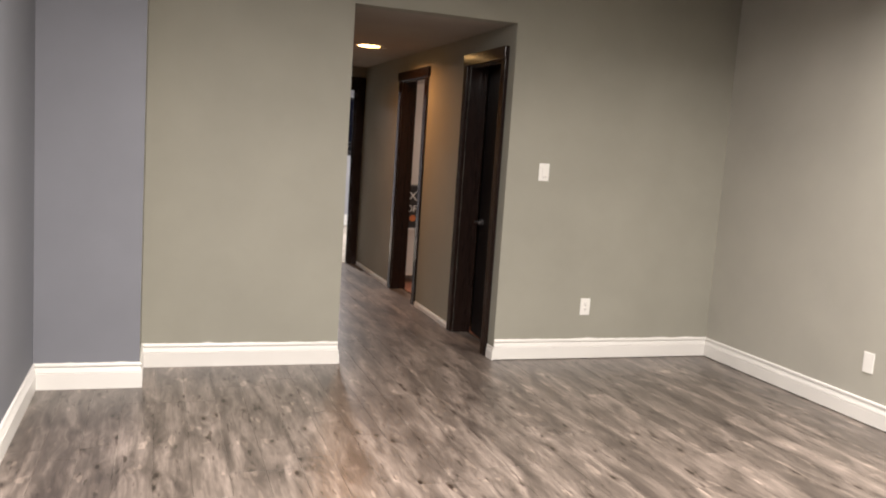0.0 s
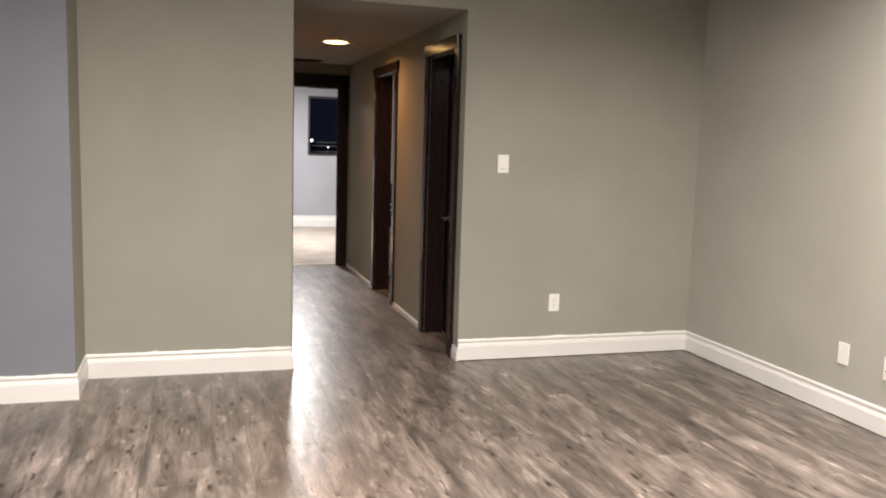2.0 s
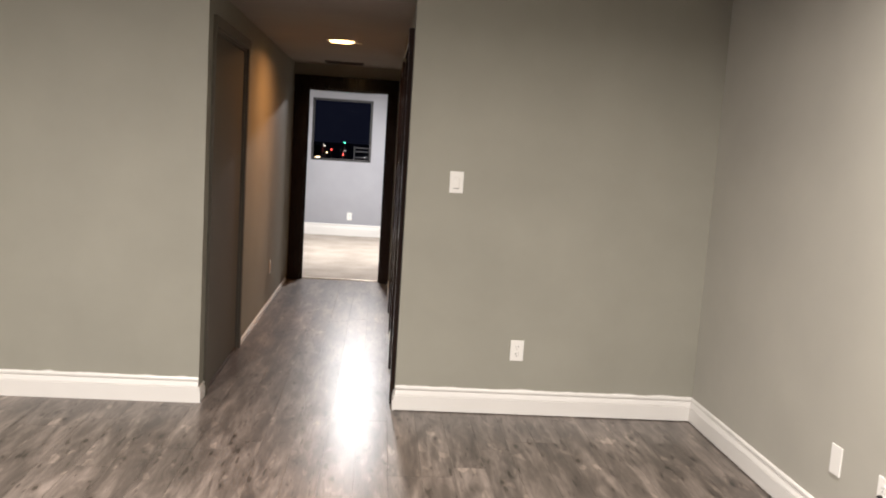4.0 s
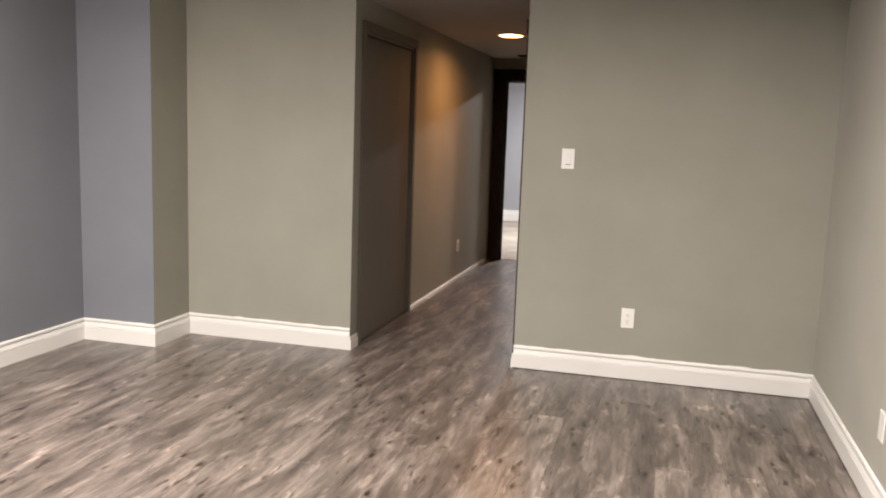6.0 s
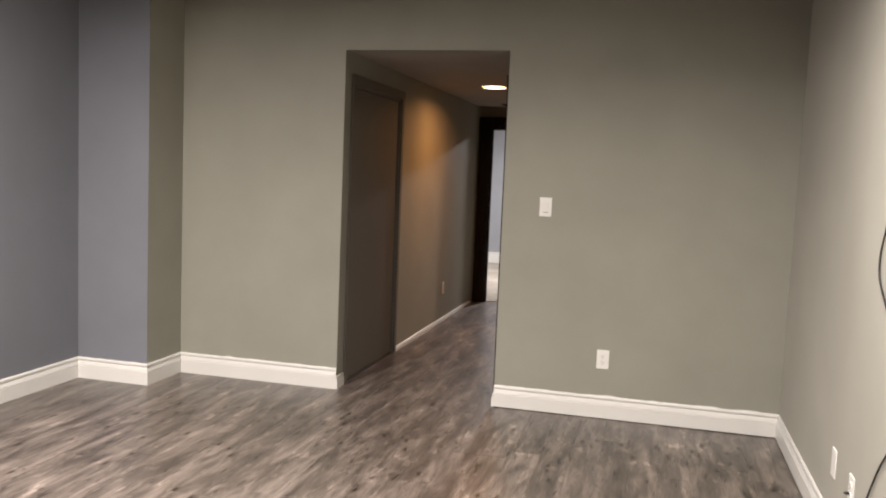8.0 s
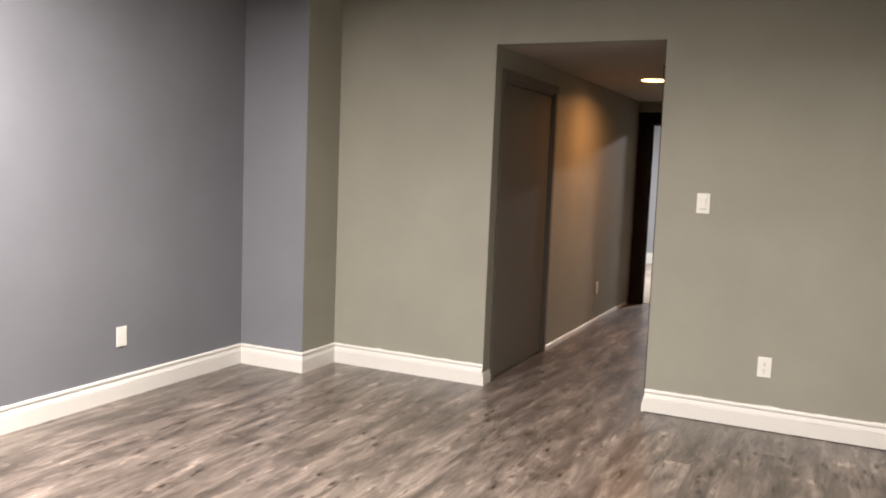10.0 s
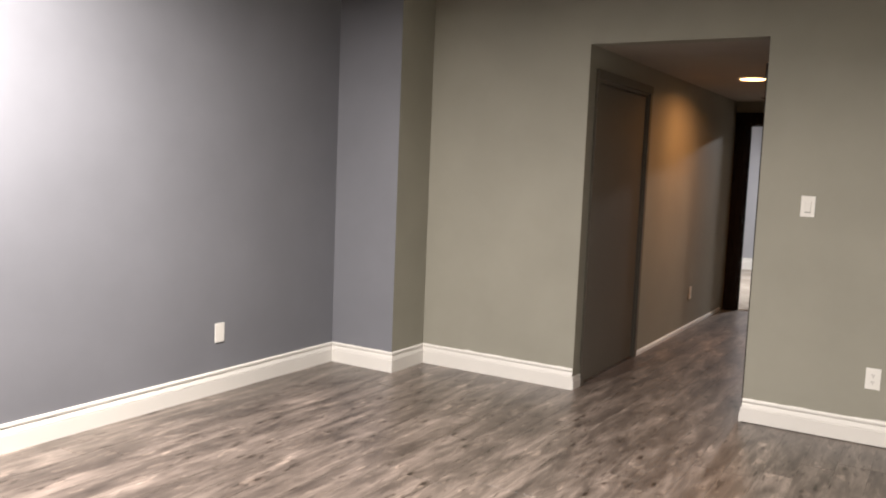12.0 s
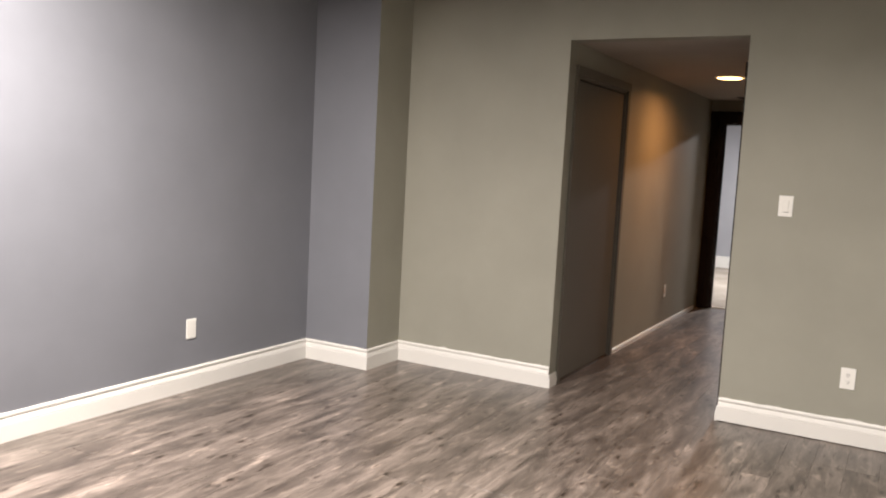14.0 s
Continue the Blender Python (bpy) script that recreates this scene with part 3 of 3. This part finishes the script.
# short black plug left in the outlet
g = empty("power_plug", pose(XR - 0.009, -1.80, 0.336, 0, 0, -90), "small black plug pushed into the white outlet", "plug")
part("plug_body", one_box(-0.007, 0.007, -0.014, 0.0, -0.005, 0.005, bevel=0.002), RUBBER, g)
part("cord_collar", one_box(-0.003, 0.003, -0.020, -0.014, -0.003, 0.003, bevel=0.001), RUBBER, g)


# hanging black cable on the right wall
def cable():
    c = bpy.data.curves.new("cable", "CURVE")
    c.dimensions, c.bevel_depth, c.bevel_resolution = "3D", 0.0036, 3
    pts = [(-0.004, -2.16, CEIL - 0.002), (-0.005, -2.12, 2.1), (-0.006, -2.06, 1.60), (-0.007, -1.985, 1.37), (-0.008, -1.933, 1.20), (-0.007, -2.034, 1.102),
           (-0.006, -2.185, 1.008), (-0.006, -2.335, 0.86), (-0.006, -2.277, 0.695), (-0.007, -2.135, 0.538), (-0.012, -1.996, 0.323), (-0.024, -1.955, 0.17),
           (-0.03, -1.97, 0.02), (-0.04, -2.1, 0.004), (-0.05, -2.5, 0.004)]
    s = c.splines.new("BEZIER")
    s.bezier_points.add(len(pts) - 1)
    for b, (x, y, z) in zip(s.bezier_points, pts):
        b.co = (XR + x, y, z)
        b.handle_left_type = b.handle_right_type = "AUTO"
    s.resolution_u = 8
    c.materials.append(RUBBER)
    tmp = bpy.data.objects.new("tmp", c)
    scene.collection.objects.link(tmp)
    me = bpy.data.meshes.new_from_object(tmp.evaluated_get(bpy.context.evaluated_depsgraph_get()))
    bpy.data.objects.remove(tmp)
    me.materials.clear()
    me.materials.append(RUBBER)
    ob = new("power_cable", me)
    tagged(ob, "thin black rubber cable hanging loosely along the greige wall", "cable")


cable()


# ---- ceiling fixtures ----
def ring(bm, r0, r1, z0, z1, seg=40):
    prof = [(r0, z1), (r0, z0 + 0.002), (r0 + 0.004, z0), (r1 - 0.004, z0), (r1, z0 + 0.004), (r1, z1)]
    rings = [[bm.verts.new((r * math.cos(2 * math.pi * k / seg), r * math.sin(2 * math.pi * k / seg), z)) for k in range(seg)] for r, z in prof]
    for i in range(len(rings) - 1):
        for k in range(seg):
            bm.faces.new((rings[i][k], rings[i][(k + 1) % seg], rings[i + 1][(k + 1) % seg], rings[i + 1][k]))
    return bm


def ceiling_light(x, y, z, r, material, label, clip=False):
    g = empty("ceiling_light", pose(x, y, z), label, "ceiling light")
    part("trim_ring", ring(bmesh.new(), r, r + 0.018, -0.010, 0.0), PLASTIC, g)
    bm = bmesh.new()
    if clip:
        disc(bm, 0, 0, -0.006, r * 0.92, 0.014, 40, r)
    else:
        disc(bm, 0, 0, -0.005, r, 0.01, 40)
    part("diffuser", bm, material, g, "glowing frosted diffuser")
    if clip:
        bm = bmesh.new()
        box(bm, r + 0.012, r + 0.055, -0.008, 0.004, -0.02, -0.012, bevel=0.002)
        part("spring_clip", bm, PLASTIC, g, "loose white spring clip")
    return g


for lx, ly in ROOM_LAMPS:
    ceiling_light(lx, ly, CEIL, 0.085, COOLGLOW, "round recessed downlight in the living room ceiling")
ceiling_light(0.58, 2.06, H, 0.10, WARMGLOW, "round warm ceiling light in the hall", True)
ceiling_light(0.73, 6.55, FH, 0.18, COOLGLOW, "round white bedroom ceiling light")
ceiling_light(2.1, 2.7, 2.4, 0.10, COOLGLOW, "round white bathroom ceiling light")

g = empty("ceiling_vent", pose(0.52, 3.86, H), "brown louvred vent grille in the hall ceiling", "ceiling vent")
for a in ((-0.19, 0.19, -0.10, -0.08), (-0.19, 0.19, 0.08, 0.10), (-0.19, -0.17, -0.08, 0.08), (0.17, 0.19, -0.08, 0.08)):
    part("frame", one_box(*a, -0.010, 0, bevel=0.002), VENTM, g)
part("backing", one_box(-0.17, 0.17, -0.08, 0.08, -0.003, 0), SLOT, g)
for k in range(8):
    bm = one_box(-0.17, 0.17, -0.007, 0.007, -0.001, 0.001)
    bmesh.ops.rotate(bm, cent=(0, 0, 0), matrix=Matrix.Rotation(radians(35), 3, "X"), verts=bm.verts)
    bmesh.ops.translate(bm, vec=(0, -0.07 + k * 0.02, -0.007), verts=bm.verts)
    part("slat", bm, VENTM, g)

# ---- bathroom things glimpsed through the doorway ----
g = empty("bath_cabinet", pose(1.60, 3.05, 0), "cream laminate bathroom cabinet on dark feet", "cabinet")
part("body", one_box(-0.33, 0.33, 0, 0.4, 0.07, 0.545, bevel=0.004), CREAM, g)
part("worktop", one_box(-0.345, 0.345, -0.012, 0.41, 0.547, 0.565, bevel=0.003), INKW, g)
for x in (-0.3, 0.3):
    for y in (0.03, 0.37):
        bm = bmesh.new()
        disc(bm, x, y, 0.035, 0.012, 0.07, 12, 0.03)
        part("foot", bm, RUBBER, g)
g = empty("printed_box", pose(1.60, 3.06, 0.565), "black carton with white letters and an orange spot, on the cabinet", "box")
part("carton", one_box(-0.31, 0.31, 0, 0.3, 0, 0.43, bevel=0.003), BOXBLK, g)


def letters(text, x, z, size, material, parent):
    c = bpy.data.curves.new("print", "FONT")
    c.body, c.size, c.extrude = text, size, 0.0006
    tmp = bpy.data.objects.new("tmp", c)
    scene.collection.objects.link(tmp)
    me = bpy.data.meshes.new_from_object(tmp.evaluated_get(bpy.context.evaluated_depsgraph_get()))
    bpy.data.objects.remove(tmp)
    me.transform(Matrix.Translation((x, -0.0012, z)) @ pose(0, 0, 0, 90, 0, 0))
    me.materials.clear()
    me.materials.append(material)
    ob = new("lettering", me)
    ob.parent = parent
    tagged(ob, "printed letters")


letters("X", -0.285, 0.285, 0.13, INKW, g)
letters("OP", -0.315, 0.165, 0.10, INKW, g)
bm = bmesh.new()
disc(bm, 0, 0, 0, 0.034, 0.0016, 28)
bmesh.ops.transform(bm, matrix=Matrix.Translation((-0.23, -0.0012, 0.10)) @ pose(0, 0, 0, 90, 0, 0), verts=bm.verts)
part("orange_spot", bm, INKO, g)

# ---- planks ----
PW, PL = 0.152, 1.22
plank_cache = {}


def plank(x0, x1, y0, y1, parent):
    key = (round(x1 - x0, 4), round(y1 - y0, 4))
    if key not in plank_cache:
        w, l = key[0] - 0.0005, key[1] - 0.0005
        bm = bmesh.new()
        c = 0.0005
        lo = [bm.verts.new(p) for p in ((-w / 2, -l / 2, -0.006), (w / 2, -l / 2, -0.006), (w / 2, l / 2, -0.006), (-w / 2, l / 2, -0.006))]
        mid = [bm.verts.new((v.co.x, v.co.y, -0.0005)) for v in lo]
        top = [bm.verts.new((v.co.x - math.copysign(c, v.co.x), v.co.y - math.copysign(c, v.co.y), 0)) for v in lo]
        for a, b in ((lo, mid), (mid, top)):
            for k in range(4):
                bm.faces.new((a[k], a[(k + 1) % 4], b[(k + 1) % 4], b[k]))
        bm.faces.new(top)
        bmesh.ops.recalc_face_normals(bm, faces=bm.faces[:])
        me = bpy.data.meshes.new("plank")
        bm.to_mesh(me)
        bm.free()
        me.materials.append(VINYL)
        plank_cache[key] = me
    ob = new("plank", plank_cache[key])
    ob.parent = parent
    ob.location = ((x0 + x1) / 2, (y0 + y1) / 2, 0)


def lay(x0, x1, y0, parent, seed):
    """Rows of planks along y; the rows in line with the hall opening run on through it."""
    rnd = random.Random(seed)
    x, row = x0, 0
    while x < x1 - 0.005:
        xe = min(x + PW, x1)
        y1 = HE2 - 0.05 if x > -0.05 and xe < RX else 0.0
        y = y0 - PL * (0.15 + 0.1 * ((row * 7 + rnd.randint(0, 2)) % 8))
        while y < y1 - 0.02:
            ye = y + PL
            a, b = max(y, y0), min(ye, y1)
            if b - a > 0.02:
                plank(x, xe, round(a, 3), round(b, 3), parent)
            y = ye
        x, row = xe, row + 1


lay(XL, XR, -6.0, floor, 3)


def lay_rear(x0, x1, y0, y1, parent):
    """The rows go on to the rear wall, joined into one mesh."""
    verts, faces = [], []
    x, row = x0, 0
    while x < x1 - 0.005:
        xe = min(x + PW, x1)
        y = y0 - PL * (0.1 * ((row * 7) % 10))
        while y < y1 - 0.02:
            a, b = max(y, y0), min(y + PL, y1)
            n = len(verts)
            verts += [(x + 0.0005, a + 0.0005, 0), (xe - 0.0005, a + 0.0005, 0), (xe - 0.0005, b - 0.0005, 0), (x + 0.0005, b - 0.0005, 0)]
            faces.append((n, n + 1, n + 2, n + 3))
            y += PL
        x, row = xe, row + 1
    me = bpy.data.meshes.new("rear_planks")
    me.from_pydata(verts, [], faces)
    me.materials.append(VINYL)
    ob = new("rear_planks", me)
    ob.parent = parent
    tagged(ob, "rows of grey-brown planks running to the rear wall", "", "", "stuff")


lay_rear(XL, XR, YR, -6.0, floor)
